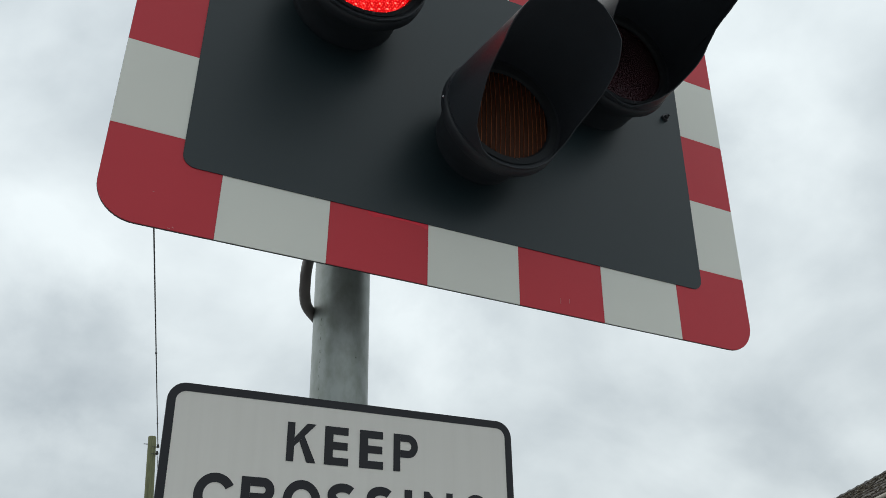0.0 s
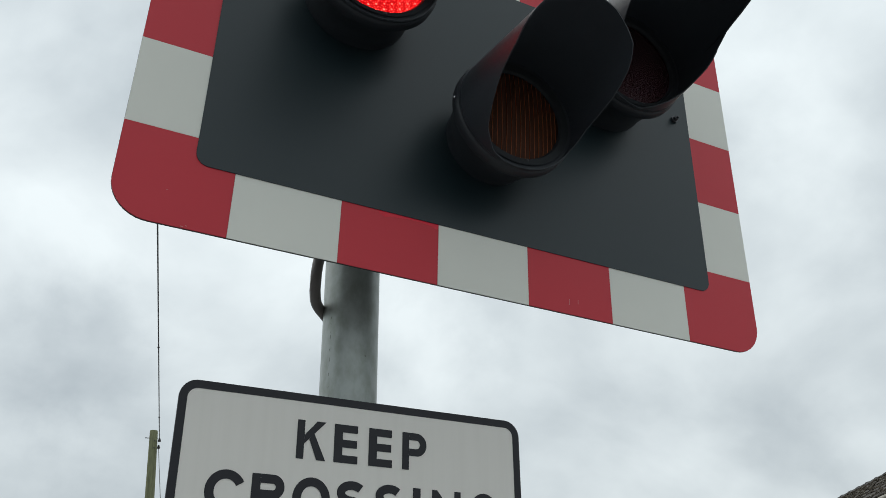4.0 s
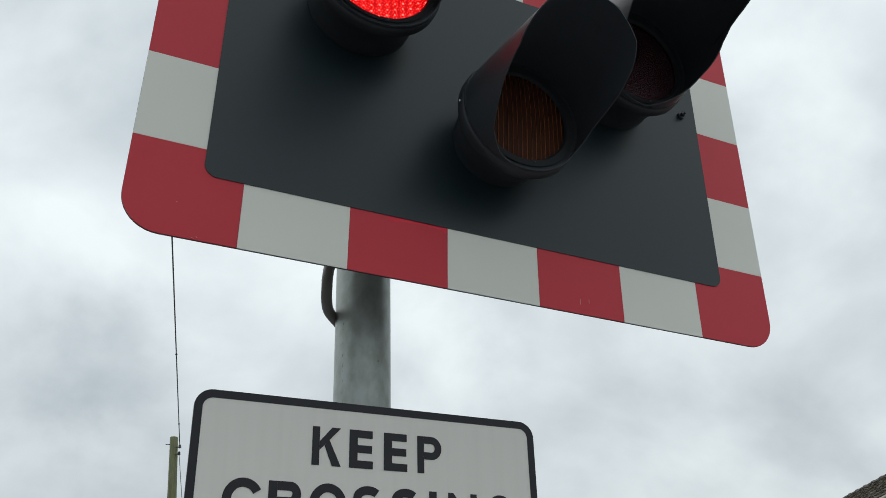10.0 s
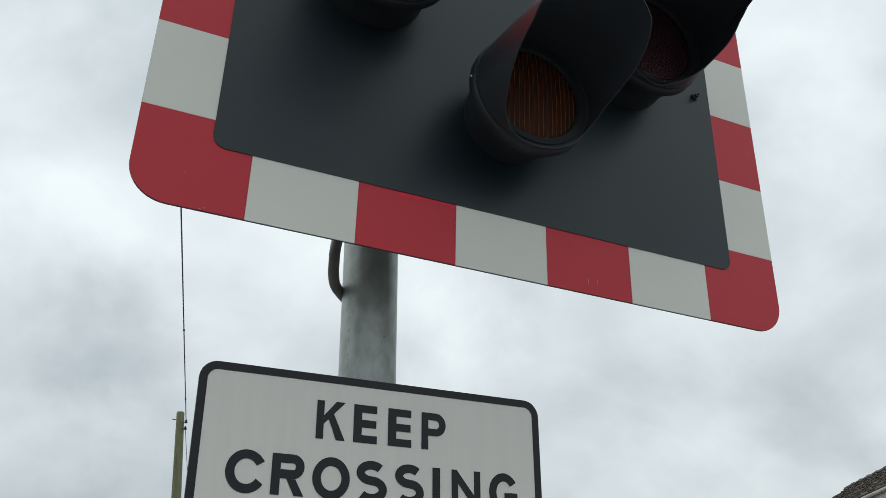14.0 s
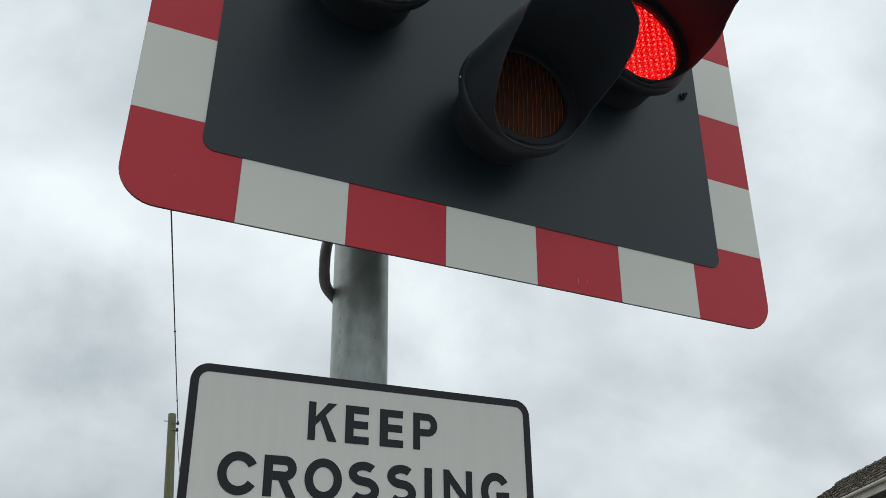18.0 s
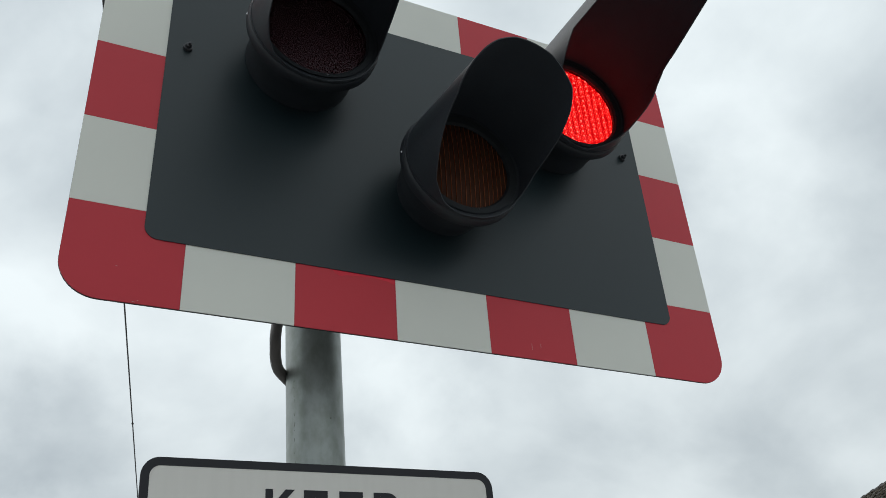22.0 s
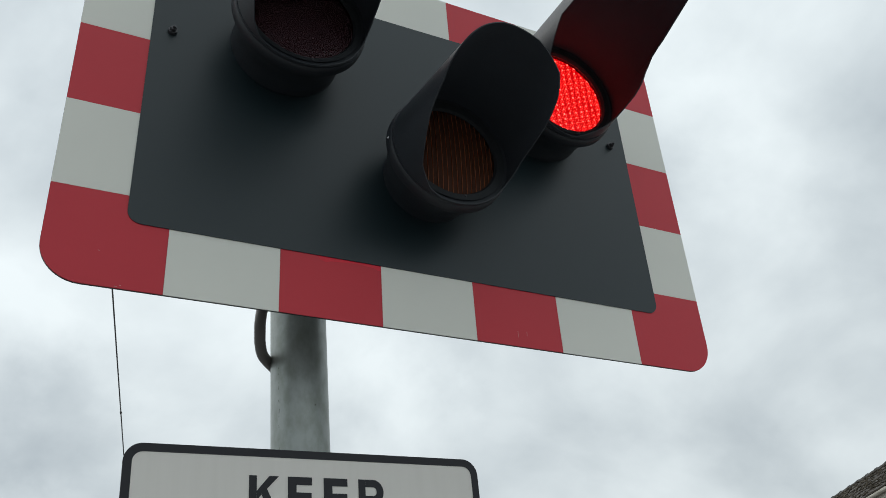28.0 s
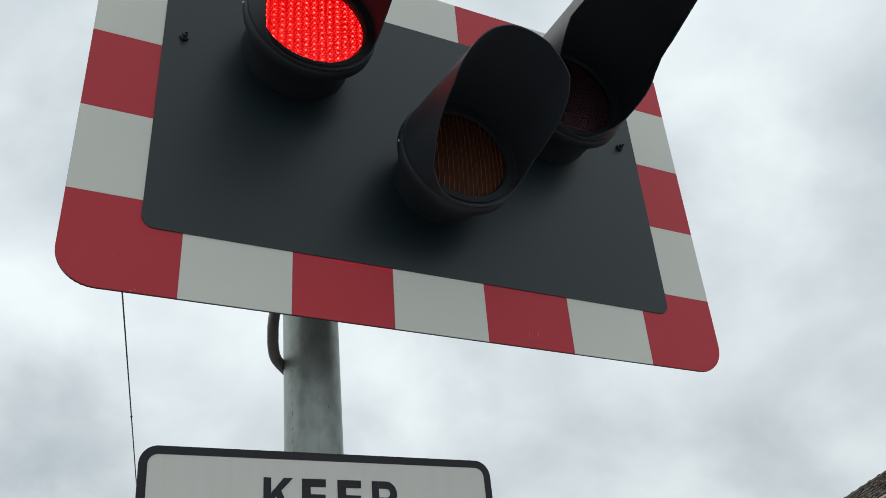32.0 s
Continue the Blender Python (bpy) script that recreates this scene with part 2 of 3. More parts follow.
M_WELL = surf("red_well", (0.07, 0.008, 0.010), 0.4, scale=40, fine=200, bump=0.05)
M_RLENS = tinted_lens("red_lens", (1.0, 0.30, 0.30), (0.105, 0.058, 0.070), 0.60, 0.35, 0.3)
M_ALENS = tinted_lens("amber_lens", (0.9, 0.35, 0.08), (0.075, 0.029, 0.017), 0.20, 0.5, 0.1)
# the lens's own plastic again, coloured lighter for the light its ribs catch
M_LIT_RIB = tinted_lens("lit_amber_rib", (1.0, 0.5, 0.12), (0.43, 0.140, 0.056), 0.05, 0.45, 0.15)

# ---- building helpers ----
WORLD_OF = {}


def thing(name, base, label, category, kind="", group=""):
    ob = new(name)
    ob.location = base
    ob.empty_display_size = 0.1
    WORLD_OF[ob.name] = Matrix.Translation(base)
    return tagged(ob, label, category, group, kind)


def part(name, bm, material, parent, label="", smooth=False, turn=None):
    """Links a bmesh, in world places (or turned by turn), as one mesh object under a thing or a part."""
    if turn is not None:
        bm.transform(turn)
    bmesh.ops.recalc_face_normals(bm, faces=bm.faces)
    me = bpy.data.meshes.new(name)
    bm.to_mesh(me)
    bm.free()
    for m in material if isinstance(material, (list, tuple)) else (material,):
        me.materials.append(m)
    if smooth:
        me.polygons.foreach_set("use_smooth", [True] * len(me.polygons))
        me.set_sharp_from_angle(angle=radians(35))
    ob = new(name, me)
    if parent is not None:
        ob.parent = parent
        ob.matrix_parent_inverse = WORLD_OF.get(parent.name, Matrix()).inverted()
    if label:
        ob["label"] = label
    return ob


def box(x0, x1, y0, y1, z0, z1, bevel=0.0):
    bm = bmesh.new()
    bmesh.ops.create_cube(bm, size=1, matrix=Matrix.Translation(((x0 + x1) / 2, (y0 + y1) / 2, (z0 + z1) / 2))
                          @ Matrix.Diagonal((x1 - x0, y1 - y0, z1 - z0, 1)))
    if bevel:
        bmesh.ops.bevel(bm, geom=bm.edges[:], offset=bevel, segments=2, profile=0.6, affect="EDGES")
    return bm


def round_outline(x0, x1, z0, z1, radii, steps=10):
    """Corner order: bottom left, bottom right, top right, top left."""
    pts = []
    for (cx, cz, sx, sz, a0), r in zip(((x0, z0, 1, 1, 180), (x1, z0, -1, 1, 270), (x1, z1, -1, -1, 0), (x0, z1, 1, -1, 90)), radii):
        if r <= 0:
            pts.append((cx, cz))
            continue
        for i in range(steps + 1):
            a = radians(a0 + 90 * i / steps)
            pts.append((cx + sx * r + r * math.cos(a), cz + sz * r + r * math.sin(a)))
    return pts


def slab(pts, y0, y1):
    """A flat piece of that outline in x and z, from y0 (front) to y1."""
    bm = bmesh.new()
    a = [bm.verts.new((x, y0, z)) for x, z in pts]
    b = [bm.verts.new((x, y1, z)) for x, z in pts]
    bm.faces.new(a)
    bm.faces.new(b[::-1])
    for i in range(len(pts)):
        j = (i + 1) % len(pts)
        bm.faces.new((a[i], b[i], b[j], a[j]))
    return bm


def frame_slab(outer, inner, y0, y1):
    bm = bmesh.new()
    rings = [[bm.verts.new((x, y, z)) for x, z in pts] for pts, y in ((outer, y0), (inner, y0), (inner, y1), (outer, y1))]
    n = len(outer)
    for k in range(4):
        a, b = rings[k], rings[(k + 1) % 4]
        for i in range(n):
            j = (i + 1) % n
            bm.faces.new((a[i], a[j], b[j], b[i]))
    return bm


def lathe(profile, cx, cz, steps=64, axis="Y", closed=True):
    """Turns (radius, height) pairs round an axis through (cx, cz): along y, or upright with cz read as y."""
    bm = bmesh.new()
    rings = []
    for r, h in profile:
        ring = []
        for i in range(steps):
            a = 2 * math.pi * i / steps
            c, s = r * math.cos(a), r * math.sin(a)
            ring.append(bm.verts.new((cx + c, h, cz + s) if axis == "Y" else (cx + c, cz + s, h)))
        rings.append(ring)
    for a, b in zip(rings, rings[1:]):
        for i in range(steps):
            j = (i + 1) % steps
            bm.faces.new((a[i], a[j], b[j], b[i]))
    if closed:
        bm.faces.new(rings[0])
        bm.faces.new(rings[-1][::-1])
    return bm


def tube(points, r, steps=12, closed=True):
    bm = bmesh.new()
    pts = [Vector(p) for p in points]
    rings = []
    for i, p in enumerate(pts):
        d = (pts[min(i + 1, len(pts) - 1)] - pts[max(i - 1, 0)]).normalized()
        side = d.cross(Vector((0.13, 1, 0.21))).normalized()
        up = d.cross(side)
        rings.append([bm.verts.new(p + r * (math.cos(2 * math.pi * k / steps) * side + math.sin(2 * math.pi * k / steps) * up)) for k in range(steps)])
    for a, b in zip(rings, rings[1:]):
        for k in range(steps):
            bm.faces.new((a[k], a[(k + 1) % steps], b[(k + 1) % steps], b[k]))
    if closed:
        bm.faces.new(rings[0]); bm.faces.new(rings[-1][::-1])
    return bm


def ball(x, y, z, r, flat=1.0, seg=10):
    bm = bmesh.new()
    bmesh.ops.create_uvsphere(bm, u_segments=seg, v_segments=max(6, seg // 2), radius=r,
                              matrix=Matrix.Translation((x, y, z)) @ Matrix.Diagonal((1, flat, 1, 1)))
    return bm


def bend(points, n=8):
    """A smooth line through the points."""
    pts = [Vector(p) for p in points]
    pts = [2 * pts[0] - pts[1]] + pts + [2 * pts[-1] - pts[-2]]
    out = []
    for a, b, c, d in zip(pts, pts[1:], pts[2:], pts[3:]):
        for i in range(n):
            t = i / n
            out.append(0.5 * (2 * b + (c - a) * t + (2 * a - 5 * b + 4 * c - d) * t * t + (3 * b - a - 3 * c + d) * t ** 3))
    return out + [pts[-2]]


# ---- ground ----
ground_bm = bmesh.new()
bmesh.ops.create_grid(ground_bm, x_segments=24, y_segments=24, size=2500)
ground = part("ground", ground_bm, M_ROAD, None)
tagged(ground, "pale asphalt road surface reaching to the horizon, lightened to bounce light up", "road", kind="structure")

# ---- the signal: its board hangs a little out of level on the post ----
LEVEL = Matrix.Translation((0, 0, 2.3)) @ Matrix.Rotation(radians(1.8), 4, "Y") @ Matrix.Translation((0, 0, -2.3))
BX0, BX1, BZ0, BZ1 = -0.450, 0.601, 2.302, 2.987
STEP_X, STEP_Z = (BX1 - BX0) / 7, (BZ1 - BZ0) / 5
BORDER = 0.0955
signal = thing("crossing_signal", (0.087, 0.02, 2.3), "black level crossing signal with red and white striped border", "traffic signal")

outer = round_outline(BX0, BX1, BZ0, BZ1, (0.052,) * 4)
part("backing_plate", slab(outer, 0.0015, 0.0040), M_EDGE, signal, "dark aluminium plate edge", turn=LEVEL)
# grey sheet added out of sight behind the plate, bouncing sky light onto the post
part("bounce_back", slab(round_outline(BX0 + 0.004, BX1 - 0.004, BZ0 + 0.004, BZ1 - 0.004, (0.049,) * 4), 0.0041, 0.0045), M_GREY, signal, "grey back of the plate, unseen, toned to bounce light", turn=LEVEL)


def stripe(i, k, x0, x1, z0, z1, radii):
    red = (i + k) % 2 == 0
    part("red_stripe" if red else "white_stripe", slab(round_outline(x0, x1, z0, z1, radii), 0.0, 0.0014), M_RED if red else M_WHITE, signal,
         "red reflective sheeting" if red else "pale grey-white reflective sheeting", turn=LEVEL)


CORNER = {(0, 0): 0, (6, 0): 1, (6, 4): 2, (0, 4): 3}
for i in range(7):
    for k in range(5):
        if 0 < i < 6 and 0 < k < 4:
            continue
        x0, x1 = BX0 + i * STEP_X, BX0 + (i + 1) * STEP_X
        z0, z1 = BZ0 + k * STEP_Z, BZ0 + (k + 1) * STEP_Z
        radii = [0, 0, 0, 0]
        if (i, k) in CORNER:
            radii[CORNER[i, k]] = 0.052
        elif k == 0:
            z1 = BZ0 + BORDER + 0.004
        elif k == 4:
            z0 = BZ1 - BORDER - 0.004
        elif i == 0:
            x1 = BX0 + BORDER + 0.004
        else:
            x0 = BX1 - BORDER - 0.004
        stripe(i, k, x0 + 0.0002, x1 - 0.0002, z0 + 0.0002, z1 - 0.0002, radii)

panel = part("black_panel", slab(round_outline(BX0 + BORDER, BX1 - BORDER, BZ0 + BORDER + 0.001, BZ1 - BORDER, (0.019,) * 4), -0.0014, -0.0002), M_BLACK, signal,
             "satin black painted panel", turn=LEVEL)
for bx, bz in ((0.473, 2.741), (-0.325, 2.739)):
    bolt = part("bolt", lathe([(0.0001, -0.0112), (0.0042, -0.0110), (0.0047, -0.0100), (0.0047, -0.0060)], bx, bz, 6), M_BOLT, signal, turn=LEVEL)
    part("washer", lathe([(0.0001, -0.0059), (0.0068, -0.0058), (0.0070, -0.0046), (0.0070, -0.0015)], bx, bz, 20), M_BOLT, bolt, turn=LEVEL)
    part("thread", lathe([(0.0020, -0.0150), (0.0022, -0.0112)], bx + 0.001, bz, 10), M_BOLT, bolt, turn=LEVEL)

# scuffs and a patch of brighter red on the sheeting
M_SCUFF = surf("scuffed_sheeting", (0.60, 0.30, 0.28), 0.6, scale=60, bump=0.1)
M_RED_PATCH = surf("bright_red_sheeting", (0.80, 0.012, 0.040), 0.40, scale=40, bump=0.02)
for sx, sz, sw, sh, tilt in ((-0.3566, 2.3040, 0.0036, 0.0008, 8), (-0.3515, 2.3062, 0.0022, 0.0009, 30), (-0.3819, 2.3509, 0.0024, 0.0005, 12), (0.222, 2.322, 0.0006, 0.0100, 3), (0.238, 2.325, 0.0005, 0.0070, 3)):
    part("scuff", box(-sw / 2, sw / 2, -0.0003, 0, -sh / 2, sh / 2), M_SCUFF, signal, "pale scuff", turn=LEVEL @ Matrix.Translation((sx, -0.0001, sz)) @ Matrix.Rotation(radians(tilt), 4, "Y"))
part("red_patch", slab([(-0.096, 2.3990), (-0.092, 2.3925), (-0.084, 2.3895), (-0.076, 2.3925), (-0.062, 2.3935), (-0.050, 2.3950), (-0.030, 2.3950), (-0.012, 2.3935), (-0.004, 2.3900), (-0.0005, 2.3910), (-0.0005, 2.3990)], -0.00006, 0.0003), M_RED_PATCH, signal,
     "brighter red along the panel edge", turn=LEVEL)

RING_Y = -0.092
LENS_R = 0.086


def lens_sheet(cx, cz, ribs):
    """A shallow dome moulded with a grid of small prisms, or with upright ribs."""
    bm = bmesh.new()
    nx, nz = (112, 112) if not ribs else (48, 48)
    r = LENS_R + 0.003
    made = {}
    for i in range(nx + 1):
        for k in range(nz + 1):
            x, z = -r + 2 * r * i / nx, -r + 2 * r * k / nz
            q = math.hypot(x, z)
            if q > r + 2.4 * r / nx:
                continue
            if q > r:
                x, z, q = x * r / q, z * r / q, r
            y = RING_Y + 0.007 - (0.006 if ribs else 0.008) * (1 - (q / r) ** 2)
            if not ribs:
                y -= 0.00015 * (abs(math.sin(math.pi * x / 0.0062)) + abs(math.sin(math.pi * z / 0.0062)))
            made[i, k] = bm.verts.new((cx + x, y, cz + z))
    for (i, k), v in made.items():
        c = [made.get(p) for p in ((i + 1, k), (i + 1, k + 1), (i, k + 1))]
        if all(c):
            bm.faces.new((v, *c))
    return bm


def hood(cx, cz, cut, other_cut, twist, narrow, drift, droop, waist):
    """A tube visor cut away below, turned and bent a little on its lamp. cut: angles from the top and how far the edge stands off the lens there,
    on one flank and on the other."""
    ro, ri, y0 = 0.1005, 0.0988, RING_Y
    angles = sorted(set([-180 + 4 * i for i in range(91)] + [a for a, _ in cut] + [-a for a, _ in other_cut]))

    def reach(a):
        side, a = (cut if a >= 0 else other_cut), abs(a)
        for (a0, l0), (a1, l1) in zip(side, side[1:]):
            if a0 <= a <= a1:
                return l0 + (l1 - l0) * (a - a0) / (a1 - a0)
        return side[-1][1]

    bm = bmesh.new()
    rows = []
    n = 10
    for a in angles:
        s, c = math.sin(radians(a + twist)), math.cos(radians(a + twist))
        L = reach(a)
        line = []
        for rad in (ro, ri):
            for j in range(n + 1):
                f = j / n if rad == ro else 1 - j / n
                out = L * f
                far = waist * max(0, out - 0.15)
                taper = rad - narrow * out - far
                line.append(bm.verts.new((cx + taper * s + drift * out - far, y0 - L * f, cz + taper * c - droop * out)))
        rows.append(line)
    for p, q in zip(rows, rows[1:]):
        for j in range(2 * n + 1):
            f = bm.faces.new((p[j], p[j + 1], q[j + 1], q[j]))
            f.material_index = 0 if j <= n else 1
    bmesh.ops.remove_doubles(bm, verts=bm.verts[:], dist=0.00005)
    return bm


def led_strip(x, width, radius):
    """One upright strip of the lamp's light board, glowing in front and black behind, about its own axis."""
    bm = bmesh.new()
    w, d = width / 2, 0.0010
    hl = hr = math.sqrt(radius ** 2 - (abs(x) - w) ** 2)
    v = [bm.verts.new(p) for p in ((-w, -d, -hl), (w, -d, -hr), (w, -d, hr), (-w, -d, hl), (-w, d, -hl), (w, d, -hr), (w, d, hr), (-w, d, hl))]
    bm.faces.new((v[0], v[1], v[2], v[3])).material_index = 0
    for q in ((4, 7, 6, 5), (0, 4, 5, 1), (1, 5, 6, 2), (2, 6, 7, 3), (3, 7, 4, 0)):
        bm.faces.new([v[i] for i in q]).material_index = 2
    # a lattice of bright cores, each with fainter glints about it
    pick = random.Random(round(1000 * x) + 400)
    half, odd = min(hl, hr), round((x + radius) / width - 0.5) % 2
    for k in range(-9, 10):
        for dx, dz, r in ((0.0, 0.0, 0.00188), (-0.0031, -0.0035, 0.00060), (0.0031, -0.0033, 0.00060), (-0.0046, 0.0016, 0.00048), (0.0045, 0.0018, 0.00048), (-0.0017, 0.0046, 0.00042), (0.0019, 0.0050, 0.00042)):
            cx, cz, r = dx + pick.uniform(-0.0004, 0.0004), (k + 0.5 * odd) * 0.0108 + dz + pick.uniform(-0.0004, 0.0004), r * pick.uniform(0.85, 1.12)
            if abs(cz) > half - 0.002:
                continue
            ring = [bm.verts.new((cx + r * math.cos(q * math.pi / 3), -0.0012, cz + r * math.sin(q * math.pi / 3))) for q in range(6)]
            bm.faces.new(ring).material_index = 1
    return bm


STRIPS = 14
LED_BOARDS = {"first": [], "second": []}


def lamp(cx, cz, colour, board, cut, other_cut, twist, shape):
    k = 0.955 if colour == "amber" else 1.0
    turn = LEVEL @ Matrix.Translation((cx, 0, cz)) @ Matrix.Diagonal((k, 1, k, 1)) @ Matrix.Translation((-cx, 0, -cz))
    slim = 0.009 if colour == "amber" else 0.0
    body = part("lamp_body", lathe([(0.080, 0.12), (0.085, 0.115), (0.085 - slim, -0.0035), (0.0862 - slim, -0.008), (0.0852 - slim, -0.014), (0.0868 - slim, -0.034), (0.0915 - 0.5 * slim, -0.056), (0.0980, -0.066),
                                    (0.0985, -0.071), (0.092, -0.072), (0.090, -0.052), (0.086, -0.050), (0.083, -0.030)], cx, cz), M_BODY, signal,
                "black polycarbonate lamp housing", smooth=True, turn=turn)
    part("door_ring", lathe([(0.0985, -0.0715), (0.1020, -0.072), (0.1035, -0.0745), (0.1035, -0.0865), (0.1025, -0.0895), (0.1012, RING_Y + 0.001), (0.1012, RING_Y - 0.003),
                             (0.0970, RING_Y - 0.003), (0.0915, RING_Y - 0.001), (0.0845, RING_Y + 0.0015), (0.0836, RING_Y + 0.0030), (0.0842, RING_Y + 0.0090), (0.0892, RING_Y + 0.0105), (0.0892, RING_Y + 0.018)], cx, cz, closed=False),
         M_BODY, body, "black lens door ring", smooth=True, turn=turn)
    lip = 0.0782 if colour == "amber" else 0.0818
    part("gasket", lathe([(lip, RING_Y + 0.0025), (lip + 0.0032, RING_Y - 0.0020), (0.0930, RING_Y - 0.0036), (0.0836, RING_Y + 0.002)], cx, cz, closed=False), M_RUBBER, body,
         smooth=True, turn=turn)
    lens = part("lens", lens_sheet(cx, cz, colour == "amber"), M_ALENS if colour == "amber" else M_RLENS, body,
                "ribbed amber lens" if colour == "amber" else "prismatic red lens", smooth=False, turn=turn)
    if colour == "amber":
        # raised ribs, with the light caught along them put into their colour
        ribs = bmesh.new()
        for i in range(-10, 11):
            x = i * 0.0083
            half = math.sqrt((LENS_R + 0.002) ** 2 - x * x)
            line = []
            for k in range(13):
                z = -half + 2 * half * k / 12
                y = RING_Y + 0.0068 - 0.006 * (1 - (x * x + z * z) / (LENS_R + 0.003) ** 2)
                line.append([ribs.verts.new((cx + x + dx, y - dy, cz + z)) for dx, dy in ((-0.0006, 0), (-0.0005, 0.0012), (0.0, 0.0010), (0.0007, 0))])
            for a, b in zip(line, line[1:]):
                for q in range(3):
                    ribs.faces.new((a[q], a[q + 1], b[q + 1], b[q]))
        part("lens_rib", ribs, M_LIT_RIB, body, "fine upright amber ribs, coloured lighter as if catching light", turn=turn)
    part("visor", hood(cx, cz, cut, other_cut, twist, *shape), (M_HOOD, M_MATT), body, "cut-away black tube visor", smooth=True, turn=turn)
    for s in (-1, 1):
        part("rivet", ball(cx + s * 0.1030, -0.0815, cz + (-0.017 * s - 0.012 if colour == "amber" else 0.004), 0.0024, 1, 10), M_STEEL, body, "bright rivet", smooth=True, turn=turn)
    part("screw", ball(cx + 0.016, RING_Y - 0.0030, cz - lip - 0.0045, 0.0022, 0.6, 10), M_BOLT, body, smooth=True, turn=turn)
    if colour == "red":
        part("baffle", lathe([(0.0842, RING_Y + 0.0096), (0.1000, RING_Y + 0.0092), (0.1000, RING_Y + 0.0100), (0.0843, RING_Y + 0.0102)], cx, cz, closed=False), M_BODY, body, "black ring behind the lens", turn=turn)
        reach = LENS_R + 0.0015
        part("reflector", lathe([(0.0892, RING_Y + 0.0104), (0.0888, RING_Y + 0.0145), (0.0882, RING_Y + 0.0170), (0.0895, RING_Y + 0.0170), (0.0899, RING_Y + 0.0104)], cx, cz, closed=False), M_WELL, body,
             "dark red well round the diodes", smooth=True, turn=turn)
        width = 2 * reach / STRIPS
        for i in range(STRIPS):
            x = -reach + (i + 0.5) * width
            strip = part("led_strip", led_strip(x, width, reach), (M_LED, M_DOT, M_INK), body, "strip of bright red light-emitting diodes")
            LED_BOARDS[board].append((strip, LEVEL @ Matrix.Translation((cx + x, RING_Y + 0.0145, cz))))
    else:
        part("reflector", lathe([(0.0001, RING_Y + 0.030), (0.084, RING_Y + 0.018)], cx, cz, closed=False), M_MATT, body, "dark lamp interior", smooth=True, turn=turn)


LONG = [(0, 0.345), (70, 0.340), (86, 0.335)]
EVEN = LONG + [(88, 0.155), (95, 0.106), (107, 0.046), (117, 0.021), (127, 0.008), (142, 0.004), (180, 0.004)]
lamp(-0.153, 2.756, "red", "first", EVEN, EVEN, -11, (0.060, 0.015, 0, 0.05))
lamp(0.312, 2.752, "red", "second", [(0, 0.345), (70, 0.343), (89.5, 0.342), (91.5, 0.300), (94.5, 0.126), (104, 0.105), (115, 0.095), (126, 0.082), (140, 0.042), (156, 0.026), (180, 0.004)],
     [(0, 0.345), (60, 0.336), (76, 0.332), (81.5, 0.289), (82.5, 0.143), (94, 0.121), (105, 0.098), (116, 0.066), (130, 0.036), (146, 0.010), (180, 0.004)], -3, (0.047, 0.007, -0.042, 0.085))
lamp(0.082, 2.564, "amber", "", [(0, 0.200), (40, 0.192), (60, 0.182), (73, 0.175), (82, 0.161), (90, 0.145), (103, 0.108), (118, 0.042), (136, 0.012), (150, 0.004), (180, 0.004)],
     [(0, 0.200), (20, 0.198), (40, 0.190), (60, 0.163), (73, 0.147), (82, 0.123), (90, 0.101), (103, 0.071), (118, 0.034), (136, 0.010), (150, 0.004), (180, 0.004)], -15, (0.0124, 0.060, 0.067, 0.031))
for bz in (2.52, 2.86):
    part("rail", box(-0.30, 0.45, 0.0047, 0.040, bz - 0.02, bz + 0.02, 0.003), M_ALU, signal, "aluminium mounting rail", turn=LEVEL)

# ---- post, with clamps that hold the rails ----
PX, PY, PR = -0.069, 0.160, 0.0422
post = thing("signal_post", (PX, PY, 0), "galvanised steel post streaked with green algae, set in the ground", "post")
part("shaft", lathe([(PR, 0.0), (PR, 0.6), (PR, 1.4), (PR, 2.2), (PR, 2.94)], PX, PY, 48, axis="Z"), M_GALV, post, smooth=True)
part("cap", lathe([(PR + 0.003, 2.930), (PR + 0.003, 2.950), (PR * 0.8, 2.962), (0.004, 2.966)], PX, PY, 32, axis="Z"), M_EDGE, post, "dark post cap", smooth=True)
seam = bmesh.new()
z, rs, drift = 2.125, random.Random(5), -149.0
while z < 2.285:
    h = rs.uniform(0.0008, 0.0060) * (1.8 if 2.150 < z < 2.168 else 1.0)
    drift = max(-153, min(-147, drift + rs.uniform(-1.6, 1.5)))
    a = radians(drift)
    bmesh.ops.create_cube(seam, size=1, matrix=Matrix.Translation((PX + PR * math.cos(a), PY + PR * math.sin(a), z + h / 2)) @ Matrix.Rotation(a, 4, "Z")
                          @ Matrix.Rotation(radians(rs.uniform(-16, 16)), 4, "X") @ Matrix.Diagonal((0.0005, rs.uniform(0.0004, 0.0008), h, 1)))
    z += h + rs.uniform(0.002, 0.016)
part("weld_seam", seam, M_SEAM, post, "dirty broken line of the weld seam")
part("chip", ball(PX + 0.0095, PY - 0.0414, 2.226, 0.0012, 0.3, 8), M_SEAM, post, "dark chip in the zinc")
for bz in (2.53, 2.87):
    clamp = part("clamp", lathe([(PR + 0.0005, bz - 0.02), (PR + 0.006, bz - 0.02), (PR + 0.006, bz + 0.02), (PR + 0.0005, bz + 0.02)], PX, PY, 32, axis="Z", closed=False), M_ALU, post, smooth=True)
    part("bracket_arm", box(PX - 0.02, PX + 0.02, 0.041, PY - PR - 0.004, bz - 0.018, bz + 0.018, 0.002), M_ALU, clamp)

